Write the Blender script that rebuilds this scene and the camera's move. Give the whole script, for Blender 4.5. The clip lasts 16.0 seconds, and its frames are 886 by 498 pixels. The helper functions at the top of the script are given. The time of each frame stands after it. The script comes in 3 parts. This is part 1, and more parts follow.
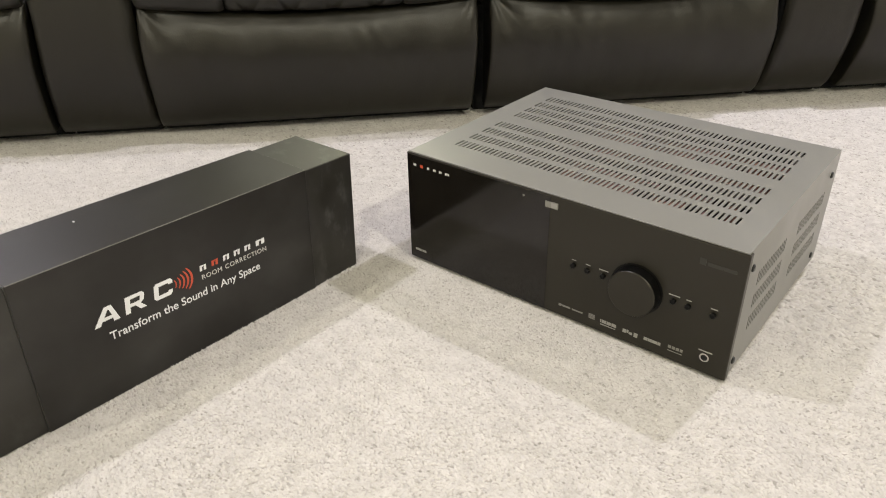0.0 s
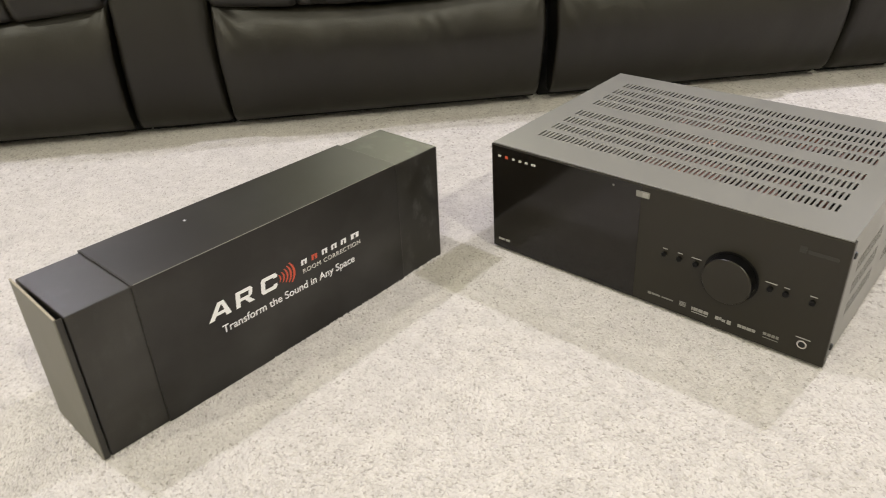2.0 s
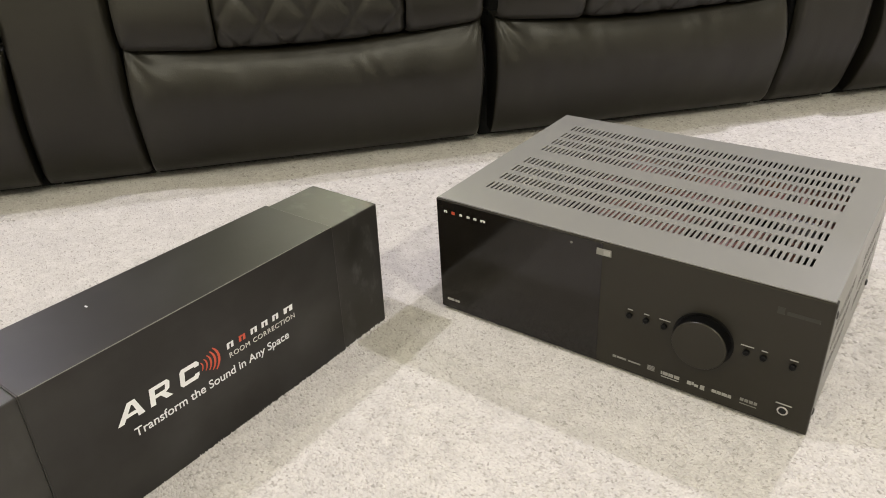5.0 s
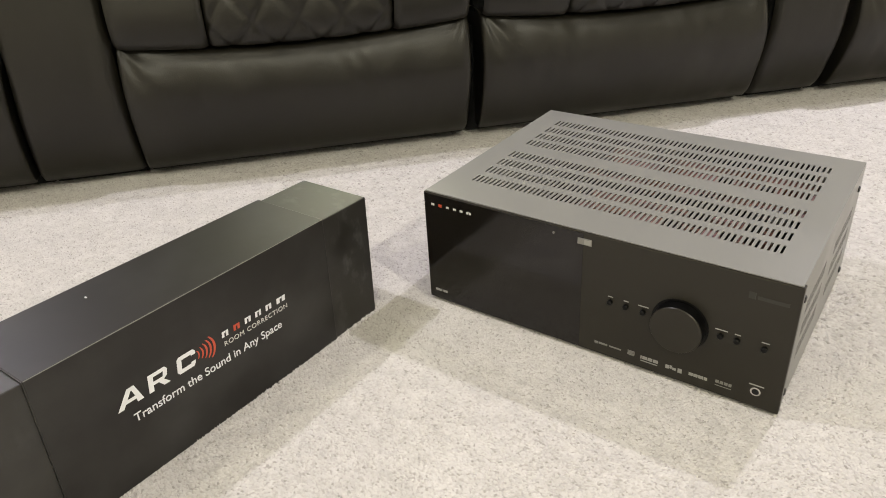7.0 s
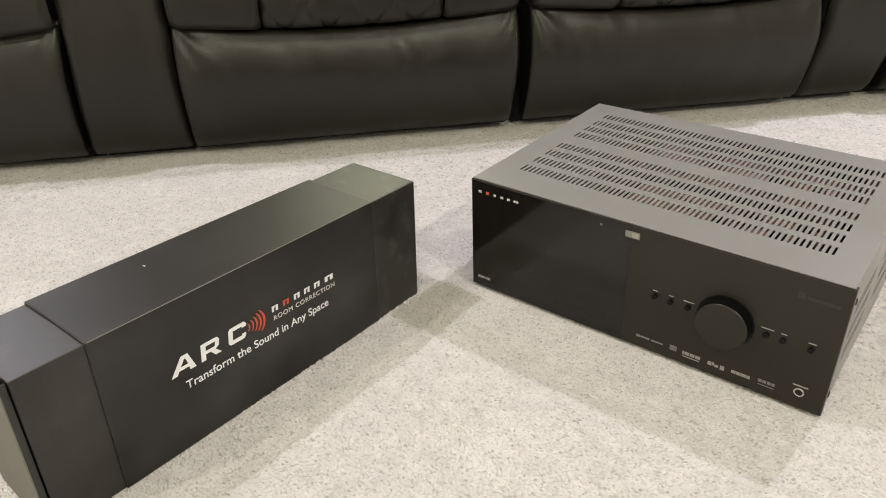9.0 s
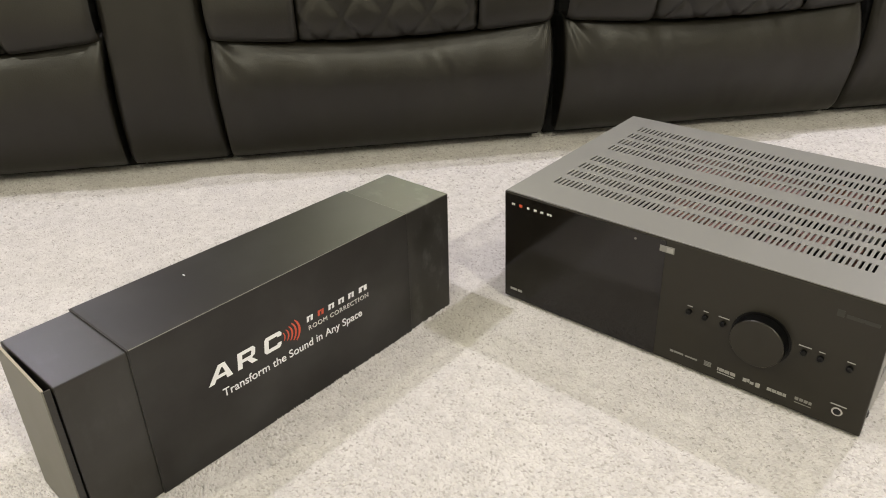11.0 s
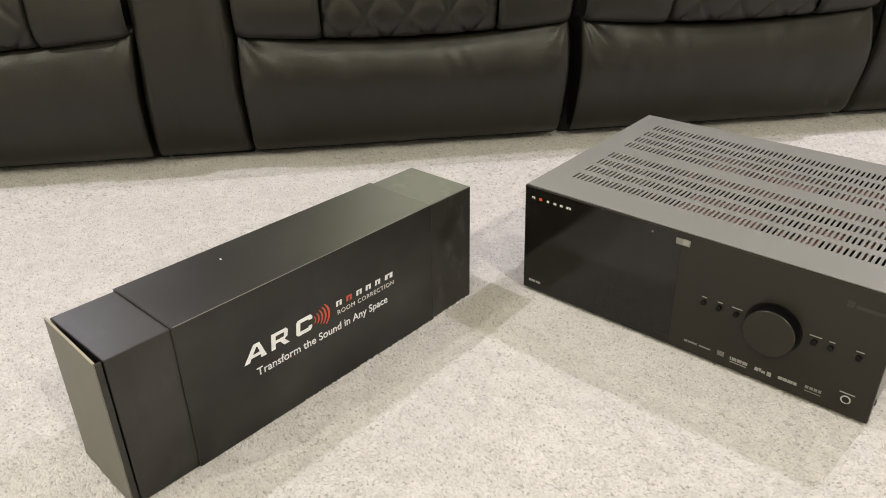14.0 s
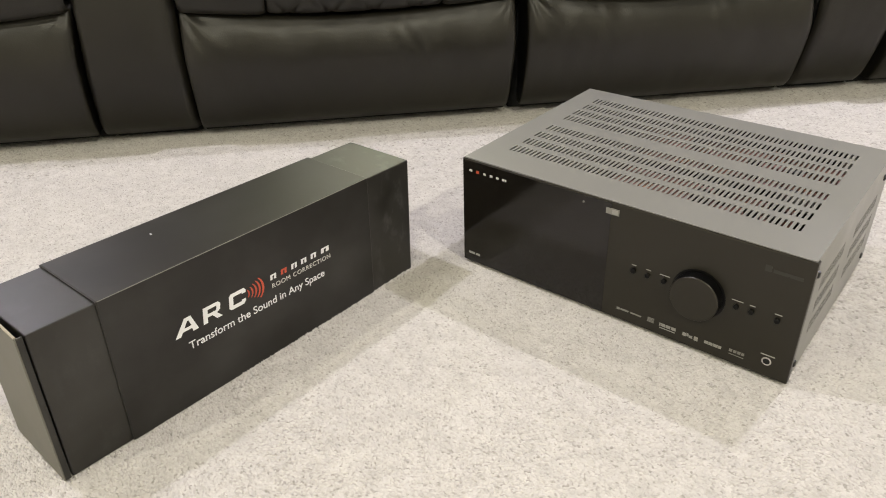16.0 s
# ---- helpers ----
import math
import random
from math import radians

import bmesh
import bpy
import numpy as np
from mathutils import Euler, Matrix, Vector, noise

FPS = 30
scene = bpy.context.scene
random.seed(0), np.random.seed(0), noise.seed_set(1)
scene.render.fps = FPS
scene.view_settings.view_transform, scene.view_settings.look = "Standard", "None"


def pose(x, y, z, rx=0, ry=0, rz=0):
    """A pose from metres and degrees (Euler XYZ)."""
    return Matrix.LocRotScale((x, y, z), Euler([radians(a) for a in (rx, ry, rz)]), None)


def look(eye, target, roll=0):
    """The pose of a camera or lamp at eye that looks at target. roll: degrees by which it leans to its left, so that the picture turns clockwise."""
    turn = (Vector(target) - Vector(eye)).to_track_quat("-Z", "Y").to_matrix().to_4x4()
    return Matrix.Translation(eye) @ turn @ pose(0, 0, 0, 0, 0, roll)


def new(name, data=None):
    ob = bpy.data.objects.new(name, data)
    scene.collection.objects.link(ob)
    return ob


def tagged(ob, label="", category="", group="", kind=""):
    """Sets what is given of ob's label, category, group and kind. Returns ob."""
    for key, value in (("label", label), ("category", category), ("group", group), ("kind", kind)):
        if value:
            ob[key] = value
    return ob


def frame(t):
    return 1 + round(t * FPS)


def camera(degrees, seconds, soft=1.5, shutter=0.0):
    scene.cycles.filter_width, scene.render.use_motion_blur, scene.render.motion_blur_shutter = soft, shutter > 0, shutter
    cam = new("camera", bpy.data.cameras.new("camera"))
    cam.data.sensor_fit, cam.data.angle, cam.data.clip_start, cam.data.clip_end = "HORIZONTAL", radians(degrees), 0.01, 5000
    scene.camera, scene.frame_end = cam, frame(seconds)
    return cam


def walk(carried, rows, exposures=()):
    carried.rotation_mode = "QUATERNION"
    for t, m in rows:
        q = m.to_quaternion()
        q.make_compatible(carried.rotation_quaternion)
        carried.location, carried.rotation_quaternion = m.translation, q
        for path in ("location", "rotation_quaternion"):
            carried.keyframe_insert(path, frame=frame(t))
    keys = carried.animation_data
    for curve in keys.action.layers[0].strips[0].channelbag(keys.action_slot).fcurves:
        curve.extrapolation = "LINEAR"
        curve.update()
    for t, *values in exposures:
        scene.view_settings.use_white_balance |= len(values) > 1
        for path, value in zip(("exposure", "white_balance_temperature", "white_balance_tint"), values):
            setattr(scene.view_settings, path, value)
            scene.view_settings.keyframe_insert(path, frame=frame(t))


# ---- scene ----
cam = camera(62.1, 16.0, 0.95, 0.5)
PATH = [
    (0, (0.591, -0.657, 0.506), (-0.516, 0.702, -0.458), -0.2),
    (0.5, (0.591, -0.658, 0.515), (-0.53, 0.7, -0.435), -0.8),
    (1, (0.586, -0.648, 0.504), (-0.527, 0.713, -0.448), -0.9),
    (1.5, (0.552, -0.68, 0.52), (-0.551, 0.672, -0.457), -1.6),
    (2, (0.549, -0.703, 0.526), (-0.62, 0.569, -0.481), -2.8),
    (2.5, (0.558, -0.714, 0.533), (-0.62, 0.556, -0.468), -0.4),
    (3, (0.548, -0.715, 0.551), (-0.623, 0.575, -0.43), -0.1),
    (3.5, (0.535, -0.659, 0.54), (-0.571, 0.693, -0.433), -1.9),
    (4, (0.484, -0.639, 0.531), (-0.586, 0.754, -0.426), -2.1),
    (4.2, (0.469, -0.625, 0.521), (-0.585, 0.775, -0.444), -2.4),
    (6.3, (0.517, -0.656, 0.527), (-0.568, 0.751, -0.39), -2.6),
    (6.5, (0.515, -0.657, 0.525), (-0.559, 0.739, -0.423), -2.6),
    (7, (0.507, -0.652, 0.531), (-0.539, 0.757, -0.427), -2.7),
    (7.5, (0.503, -0.663, 0.528), (-0.539, 0.759, -0.416), -1.5),
    (8, (0.501, -0.668, 0.526), (-0.554, 0.735, -0.431), -1.1),
    (8.5, (0.493, -0.671, 0.524), (-0.585, 0.707, -0.445), -1.1),
    (9, (0.495, -0.675, 0.529), (-0.603, 0.684, -0.445), -1.2),
    (11.5, (0.491, -0.683, 0.54), (-0.69, 0.625, -0.407), -1.9),
    (12, (0.49, -0.703, 0.546), (-0.704, 0.598, -0.393), -1.8),
    (12.5, (0.492, -0.717, 0.542), (-0.707, 0.58, -0.397), -1.5),
    (13, (0.496, -0.707, 0.537), (-0.697, 0.593, -0.404), -1.1),
    (13.5, (0.499, -0.714, 0.538), (-0.686, 0.592, -0.405), -1.0),
    (14, (0.499, -0.719, 0.54), (-0.678, 0.59, -0.411), -1.2),
    (14.5, (0.499, -0.698, 0.534), (-0.661, 0.618, -0.427), -1.2),
    (15, (0.501, -0.692, 0.529), (-0.643, 0.628, -0.444), -1.2),
    (15.5, (0.528, -0.701, 0.531), (-0.6, 0.621, -0.46), -1.2),
    (16, (0.541, -0.7, 0.535), (-0.564, 0.635, -0.462), -0.9),
]
walk(cam, [(t, look(eye, target, roll)) for t, eye, target, roll in PATH])

# ---- light ----
SOFA = pose(-0.716, 0.078, 0, 0, 0, 49.4)      # x runs along the seat fronts, y goes back from them
world = bpy.data.worlds.new("world")
scene.world = world
world.use_nodes = True
world.node_tree.nodes["Background"].inputs[0].default_value = (1, 0.95, 0.88, 1)
world.node_tree.nodes["Background"].inputs[1].default_value = 0.0
scene.view_settings.exposure = 0.0
CEILING = 2.4


def key_or_fill_light(x, y, watts, colour=(1.0, 0.93, 0.84), radius=0.035):
    lamp = bpy.data.lights.new("key_or_fill_light", "AREA")
    lamp.shape, lamp.size, lamp.energy, lamp.color = "DISK", radius * 2, watts, colour
    new("key_or_fill_light", lamp).matrix_world = pose(x, y, CEILING - 0.012)


WARM = (1.0, 0.955, 0.78)
COOL = (0.935, 0.890, 1.0)
# Two key lamps, placed from the shadows that fall on the carpet.
key_or_fill_light(-1.10, -0.64, 30, COOL)
key_or_fill_light(0.60, 1.68, 51, COOL)
# Two added lamps, unseen: they tint the gloss on carton and receiver tops.
key_or_fill_light(-2.50, 2.45, 40, (1.0, 1.0, 0.72))
key_or_fill_light(-3.10, 0.20, 26, COOL)
# Three added warm fill lamps without a known source; they lift the shadows.
key_or_fill_light(1.30, -2.10, 27, WARM)
key_or_fill_light(2.25, -0.75, 46, WARM)
key_or_fill_light(-0.75, -2.6, 36, WARM)


# ---- materials ----
class Mat:
    """A node material under construction."""

    def __init__(self, name, colour=(0.5, 0.5, 0.5), rough=0.5, metal=0.0, spec=0.5):
        self.m = bpy.data.materials.new(name)
        self.m.use_nodes = True
        self.t = self.m.node_tree
        self.b = self.t.nodes["Principled BSDF"]
        self.b.inputs["Base Color"].default_value = (*colour, 1)
        self.b.inputs["Roughness"].default_value = rough
        self.b.inputs["Metallic"].default_value = metal
        self.b.inputs["Specular IOR Level"].default_value = spec
        self.co = self.t.nodes.new("ShaderNodeTexCoord").outputs["Object"]

    def node(self, kind, **values):
        n = self.t.nodes.new(kind)
        for key, v in values.items():
            n.inputs[key.replace("_", " ")].default_value = v
        return n

    def noise(self, scale, detail=3.0, rough=0.5, stretch=None):
        n = self.node("ShaderNodeTexNoise", Scale=scale, Detail=detail, Roughness=rough)
        if stretch:
            mp = self.node("ShaderNodeMapping", Scale=stretch)
            self.t.links.new(self.co, mp.inputs[0])
            self.t.links.new(mp.outputs[0], n.inputs["Vector"])
        else:
            self.t.links.new(self.co, n.inputs["Vector"])
        return n.outputs[0]

    def span(self, value, lo, hi, a, b):
        r = self.node("ShaderNodeMapRange", From_Min=lo, From_Max=hi, To_Min=a, To_Max=b)
        self.t.links.new(value, r.inputs[0])
        return r.outputs[0]

    def ramp(self, value, *stops):
        r = self.t.nodes.new("ShaderNodeValToRGB")
        e = r.color_ramp.elements
        while len(e) < len(stops):
            e.new(0.5)
        for k, (at, c) in zip(e, stops):
            k.position, k.color = at, (*c, 1)
        self.t.links.new(value, r.inputs[0])
        return r.outputs[0]

    def mix(self, fac, a, b, how="MIX"):
        n = self.t.nodes.new("ShaderNodeMix")
        n.data_type, n.blend_type = "RGBA", how
        for socket, v in ((n.inputs[0], fac), (n.inputs[6], a), (n.inputs[7], b)):
            if isinstance(v, (int, float)):
                socket.default_value = v
            elif isinstance(v, tuple):
                socket.default_value = (*v, 1)
            else:
                self.t.links.new(v, socket)
        return n.outputs[2]

    def put(self, name, value):
        self.t.links.new(value, self.b.inputs[name])
        return self

    def bump(self, height, strength=0.3, distance=0.001):
        n = self.node("ShaderNodeBump", Strength=strength, Distance=distance)
        self.t.links.new(height, n.inputs["Height"])
        if self.b.inputs["Normal"].is_linked:
            self.t.links.new(self.b.inputs["Normal"].links[0].from_socket, n.inputs["Normal"])
        self.t.links.new(n.outputs[0], self.b.inputs["Normal"])
        return self


def carpet_material():
    k = Mat("carpet_pile", (0.55, 0.51, 0.45), 0.95, 0, 0.1)
    geo = k.t.nodes.new("ShaderNodeNewGeometry").outputs["Random Per Island"]
    one = k.ramp(geo, (0.0, (0.34, 0.32, 0.30)), (0.08, (0.46, 0.438, 0.415)), (0.35, (0.520, 0.497, 0.474)), (1.0, (0.570, 0.547, 0.525)))
    patch = k.span(k.noise(48, 4, 0.72), 0.3, 0.64, 0.84, 1.0)
    k.put("Base Color", k.mix(1.0, one, k.mix(0, k.ramp(patch, (0, (0, 0, 0)), (1, (1, 1, 1))), (0, 0, 0)), "MULTIPLY"))
    k.b.inputs["Sheen Weight"].default_value = 0.15
    return k.bump(k.noise(900, 2), 0.5, 0.0008).m


def base_carpet_material():
    k = Mat("carpet_backing", (0.4, 0.36, 0.3), 1, 0, 0.05)
    fine = k.noise(420, 2)
    k.put("Base Color", k.ramp(fine, (0.3, (0.37, 0.35, 0.325)), (0.5, (0.48, 0.458, 0.43)), (0.75, (0.58, 0.556, 0.53))))
    return k.bump(fine, 0.8, 0.004).m


def leather_material():
    k = Mat("black_leather", (0.022, 0.021, 0.019), 0.42, 0, 0.42)
    grain = k.t.nodes.new("ShaderNodeTexVoronoi")
    grain.inputs["Scale"].default_value = 420
    k.t.links.new(k.co, grain.inputs["Vector"])
    k.put("Roughness", k.span(k.noise(14, 4), 0.3, 0.7, 0.33, 0.45))
    k.put("Base Color", k.ramp(k.noise(6, 4), (0.3, (0.0112, 0.0099, 0.0070)), (0.7, (0.0164, 0.0149, 0.0106))))
    k.bump(grain.outputs["Distance"], 0.25, 0.0006)
    return k.bump(k.noise(22, 4), 0.25, 0.004).m


def metal_paint(name, colour, rough, spec=0.5, metal=0.0, speck=0.1):
    k = Mat(name, colour, rough, metal, spec)
    k.put("Roughness", k.span(k.noise(11, 3), 0.3, 0.7, rough * 0.88, rough * 1.12))
    return k.bump(k.noise(1500, 2), speck, 0.0002).m


def card_material(name, colour, rough, smudge=0.12, dusty=False, spec=0.55):
    """Printed, laminated cardboard with scuffs and finger marks."""
    k = Mat(name, colour, rough, 0, spec)
    dull = k.span(k.noise(9, 4, 0.55), 0.42, 0.75, 0, 1)
    k.put("Roughness", k.span(dull, 0, 1, rough, rough + smudge))
    dust = tuple(min(1, c + 0.02) for c in colour)
    shade = k.mix(dull, colour, dust)
    if dusty:
        marks = k.span(k.noise(34, 4, 0.65, (1.3, 1.0, 0.7)), 0.54, 0.82, 0, 0.26)
        axes = k.t.nodes.new("ShaderNodeSeparateXYZ")
        k.t.links.new(k.co, axes.inputs[0])
        worn = k.node("ShaderNodeMath")
        worn.operation = "MULTIPLY"
        k.t.links.new(marks, worn.inputs[0])
        k.t.links.new(k.span(axes.outputs[0], 0.41, 0.44, 0.45, 1.9), worn.inputs[1])
        shade = k.mix(worn.outputs[0], shade, (0.14, 0.145, 0.14))
    k.put("Base Color", shade)
    return k.bump(k.noise(7, 2), 0.12, 0.002).m


def plain(name, colour, rough=0.5, metal=0.0, spec=0.5):
    k = Mat(name, colour, rough, metal, spec)
    k.put("Roughness", k.span(k.noise(60, 3), 0.3, 0.7, rough * 0.85, min(1, rough * 1.15)))
    return k.m


def wall_material(name, colour):
    k = Mat(name, colour, 0.85, 0, 0.3)
    k.put("Base Color", k.mix(k.noise(3, 4), tuple(c * 0.94 for c in colour), colour))
    return k.bump(k.noise(240, 3), 0.2, 0.001).m


PILE, BACKING, LEATHER = carpet_material(), base_carpet_material(), leather_material()
COVER = metal_paint("grey_cover_paint", (0.200, 0.198, 0.186), 0.32, 0.5, 0.15)
PANEL = metal_paint("black_panel_paint", (0.0195, 0.0172, 0.0120), 0.36, 0.34, 0, 0.05)
GLOSS = plain("display_glass", (0.0075, 0.0062, 0.0045), 0.11)
BLACK = plain("black_plastic", (0.012, 0.012, 0.012), 0.4)
# Darker than the panel: shade on knob side and buttons put into the colour.
KNOB_SHADE = plain("knob_shade_black", (0.002, 0.002, 0.002), 0.4, 0, 0.2)
DIMPRINT = plain("dim_silver_print", (0.29, 0.285, 0.265), 0.4)
DARK = plain("dark_steel", (0.02, 0.02, 0.02), 0.6, 0.3)
# Near-black that puts the shade of gaps, seams and holes into the colour.
GAP_SHADE = plain("gap_shade_black", (0.006, 0.006, 0.006), 0.9)
SILVER = plain("silver_print", (0.62, 0.61, 0.58), 0.4)
GREYPRINT = plain("grey_print", (0.20, 0.195, 0.18), 0.5)
FAINTPRINT = plain("faint_print", (0.024, 0.022, 0.018), 0.32)
REDPRINT = plain("red_print", (0.50, 0.075, 0.035), 0.45)
WHITEPRINT = plain("white_print", (0.74, 0.745, 0.77), 0.5)
CHROME = plain("chrome", (0.7, 0.69, 0.66), 0.18, 1)
CARD = card_material("black_printed_card", (0.0052, 0.0041, 0.0026), 0.40, 0.05, False, 0.52)
CARDEND = card_material("grey_coated_card", (0.0100, 0.0088, 0.0062), 0.38, 0.08, True, 0.62)
FLAP = card_material("dull_grey_card", (0.125, 0.120, 0.098), 0.5)
WORN = plain("worn_card_fold", (0.16, 0.155, 0.14), 0.6)
KRAFT = plain("raw_card_edge", (0.30, 0.27, 0.21), 0.9)
BOARD = plain("red_circuit_board", (0.27, 0.13, 0.11), 0.5)
COPPER = plain("copper_winding", (0.45, 0.24, 0.15), 0.35, 0.8)
ALU = plain("bare_aluminium", (0.6, 0.6, 0.6), 0.35, 1)
WALL = wall_material("pale_grey_wall_paint", (0.70, 0.68, 0.60))
WHITEWALL = wall_material("white_ceiling_paint", (0.8, 0.79, 0.76))


# ---- mesh helpers ----
def part(name, bm, material, parent=None, label="", smooth=False, m=None):
    """Links a bmesh as one mesh object under a thing or a part."""
    data = bpy.data.meshes.new(name)
    bmesh.ops.recalc_face_normals(bm, faces=bm.faces)
    bm.to_mesh(data)
    bm.free()
    if smooth:
        for f in data.polygons:
            f.use_smooth = True
    data.materials.append(material)
    ob = new(name, data)
    ob.parent = parent
    if m is not None:
        ob.matrix_local = m
    if label:
        tagged(ob, label)
    return ob


def thing(name, m, label, category, group="", kind=""):
    ob = new(name)
    ob.empty_display_size = 0.05
    ob.matrix_world = m
    return tagged(ob, label, category, group, kind)


def box(x0, x1, y0, y1, z0, z1, bevel=0.0, segments=2, bm=None):
    bm = bm or bmesh.new()
    got = bmesh.ops.create_cube(bm, size=1.0)["verts"]
    bmesh.ops.transform(bm, verts=got, matrix=Matrix.Translation(((x0 + x1) / 2, (y0 + y1) / 2, (z0 + z1) / 2)) @ Matrix.Diagonal((x1 - x0, y1 - y0, z1 - z0, 1)))
    if bevel:
        edges = list({e for v in got for e in v.link_edges})
        bmesh.ops.bevel(bm, geom=edges, offset=bevel, segments=segments, affect="EDGES", profile=0.5)
    return bm


def turned(profile, steps=40):
    """A solid of revolution about -y: profile rows of (radius, distance along the axis)."""
    bm = bmesh.new()
    rings = []
    for r, d in profile:
        rings.append([bm.verts.new((r * math.cos(a), -d, r * math.sin(a))) for a in (2 * math.pi * i / steps for i in range(steps))])
    for a, b in zip(rings, rings[1:]):
        for i in range(steps):
            bm.faces.new((a[i], a[(i + 1) % steps], b[(i + 1) % steps], b[i]))
    bm.faces.new(rings[-1])
    bm.faces.new(rings[0])
    return bm


def flat(points, depth, bm=None):
    """A thin plate from an outline in x, z; it faces -y and stands depth proud of y = 0."""
    bm = bm or bmesh.new()
    front = [bm.verts.new((x, -depth, z)) for x, z in points]
    back = [bm.verts.new((x, 0.0005, z)) for x, z in points]
    bm.faces.new(front)
    bm.faces.new(back)
    for i in range(len(points)):
        j = (i + 1) % len(points)
        bm.faces.new((front[i], front[j], back[j], back[i]))
    return bm


def bars(rows, depth=0.0004):
    """Printed bars: rows of x0, x1, z0, z1."""
    bm = bmesh.new()
    for x0, x1, z0, z1 in rows:
        flat([(x0, z0), (x1, z0), (x1, z1), (x0, z1)], depth, bm)
    return bm


def sheet(columns, rows, place, close=False):
    """A grid surface: place(i, j) gives the vertex of column i and row j."""
    bm = bmesh.new()
    v = [[bm.verts.new(place(i, j)) for j in range(rows)] for i in range(columns)]
    for i in range(columns - 1):
        for j in range(rows - 1):
            bm.faces.new((v[i][j], v[i + 1][j], v[i + 1][j + 1], v[i][j + 1]))
        if close:
            bm.faces.new((v[i][rows - 1], v[i + 1][rows - 1], v[i + 1][0], v[i][0]))
    if close:
        bm.faces.new(v[0])
        bm.faces.new(v[-1])
    return bm


def smoothpath(points, n):
    """n places along a rounded line through points (Catmull-Rom)."""
    p = [Vector(q) for q in points]
    p = [2 * p[0] - p[1], *p, 2 * p[-1] - p[-2]]
    out = []
    for k in range(n):
        t = k / (n - 1) * (len(p) - 3)
        i = min(int(t), len(p) - 4)
        f = t - i
        a, b, c, d = p[i:i + 4]
        out.append(0.5 * (2 * b + (c - a) * f + (2 * a - 5 * b + 4 * c - d) * f ** 2 + (3 * b - a - 3 * c + d) * f ** 3))
    return out


# ---- room ----
def room():
    x0, x1, y0, y1, d = -3.4, 3.4, -3.4, 4.2, 0.1
    floor = part("floor", box(x0 - d, x1 + d, y0 - d, y1 + d, -0.12, 0.0066), BACKING)
    floor.matrix_world = SOFA
    tagged(floor, "cream and beige cut-pile carpet floor of the room", "floor", kind="structure")
    roof = part("ceiling", box(x0 - d, x1 + d, y0 - d, y1 + d, CEILING, CEILING + d), WHITEWALL)
    roof.matrix_world = SOFA
    tagged(roof, "plain white painted ceiling of the room", "ceiling", kind="structure")
    for name, b in (("wall_north", (x0 - d, x1 + d, y1, y1 + d)), ("wall_south", (x0 - d, x1 + d, y0 - d, y0)), ("wall_west", (x0 - d, x0, y0, y1)), ("wall_east", (x1, x1 + d, y0, y1))):
        w = part(name, box(*b, 0.003, CEILING), WALL)
        w.matrix_world = SOFA
        tagged(w, "plain pale grey painted wall of the room", "wall", kind="structure")


room()


def carpet_pile(name, x0, x1, y0, y1, step, height, skip=None, sides=5):
    """Tufts of cut pile: low rounded mounds lying along a slowly swirling nap, dark gaps between them."""
    rng = np.random.default_rng(7)
    gx, gy = np.meshgrid(np.arange(x0, x1, step * 1.25), np.arange(y0, y1, step * 0.8), indexing="ij")
    c = np.stack([gx.ravel(), gy.ravel()], 1)
    c += rng.uniform(-0.62, 0.62, c.shape) * step
    if skip is not None:
        c = c[skip(c)]
    n = len(c)
    swirl = np.sin(c[:, 0] * 23 + 2 * np.sin(c[:, 1] * 17)) + np.sin(c[:, 1] * 31 + 1.5 * np.sin(c[:, 0] * 13))
    nap = 0.10 + 0.30 * swirl + rng.normal(0, 0.45, n)
    along = np.stack([np.cos(nap), np.sin(nap)], 1)
    across = np.stack([-along[:, 1], along[:, 0]], 1)
    half_long = step * rng.uniform(0.85, 1.5, n)
    half_wide = step * rng.uniform(0.50, 0.80, n)
    tall = height * rng.uniform(0.6, 1.15, n) * (1 + 0.08 * swirl)
    # pile stands up a little against the carton that has sunk into it
    off = np.maximum(np.maximum(-0.149 - c[:, 0], c[:, 0] + 0.043), np.maximum(-0.553 - c[:, 1], c[:, 1] + 0.060))
    tall += 0.0018 * rng.uniform(0.3, 1.0, n) * np.exp(-np.maximum(off, 0) / 0.012)
    m = sides + 1
    v = np.zeros((n, m, 3))
    for k in range(sides):
        a = 2 * np.pi * k / sides
        v[:, k, :2] = c + along * (half_long * np.cos(a))[:, None] + across * (half_wide * np.sin(a))[:, None]
        v[:, k, 2] = 0.0068
    v[:, -1, :2] = c + rng.normal(0, step * 0.16, (n, 2))
    v[:, -1, 2] = 0.0068 + tall
    tris = [(k, (k + 1) % sides, sides) for k in range(sides)]
    base = m * np.arange(n)[:, None]
    f = np.stack([base + np.array(t) for t in tris], 1).reshape(-1, 3)
    data = bpy.data.meshes.new(name)
    data.vertices.add(m * n)
    data.vertices.foreach_set("co", v.ravel())
    data.loops.add(f.size)
    data.loops.foreach_set("vertex_index", f.ravel().astype(np.int32))
    data.polygons.add(len(f))
    data.polygons.foreach_set("loop_start", np.arange(0, f.size, 3, dtype=np.int32))
    data.polygons.foreach_set("use_smooth", np.ones(len(f), dtype=bool))
    data.update(calc_edges=True)
    data.materials.append(PILE)
    return new(name, data)


def near_camera(c):
    return (c[:, 1] < 0.15) & (c[:, 0] > -0.75)


near = carpet_pile("carpet_pile", -0.75, 0.75, -0.85, 0.15, 0.0023, 0.0020)
tagged(near, "short cream and beige twisted carpet pile underfoot", "carpet", kind="stuff")
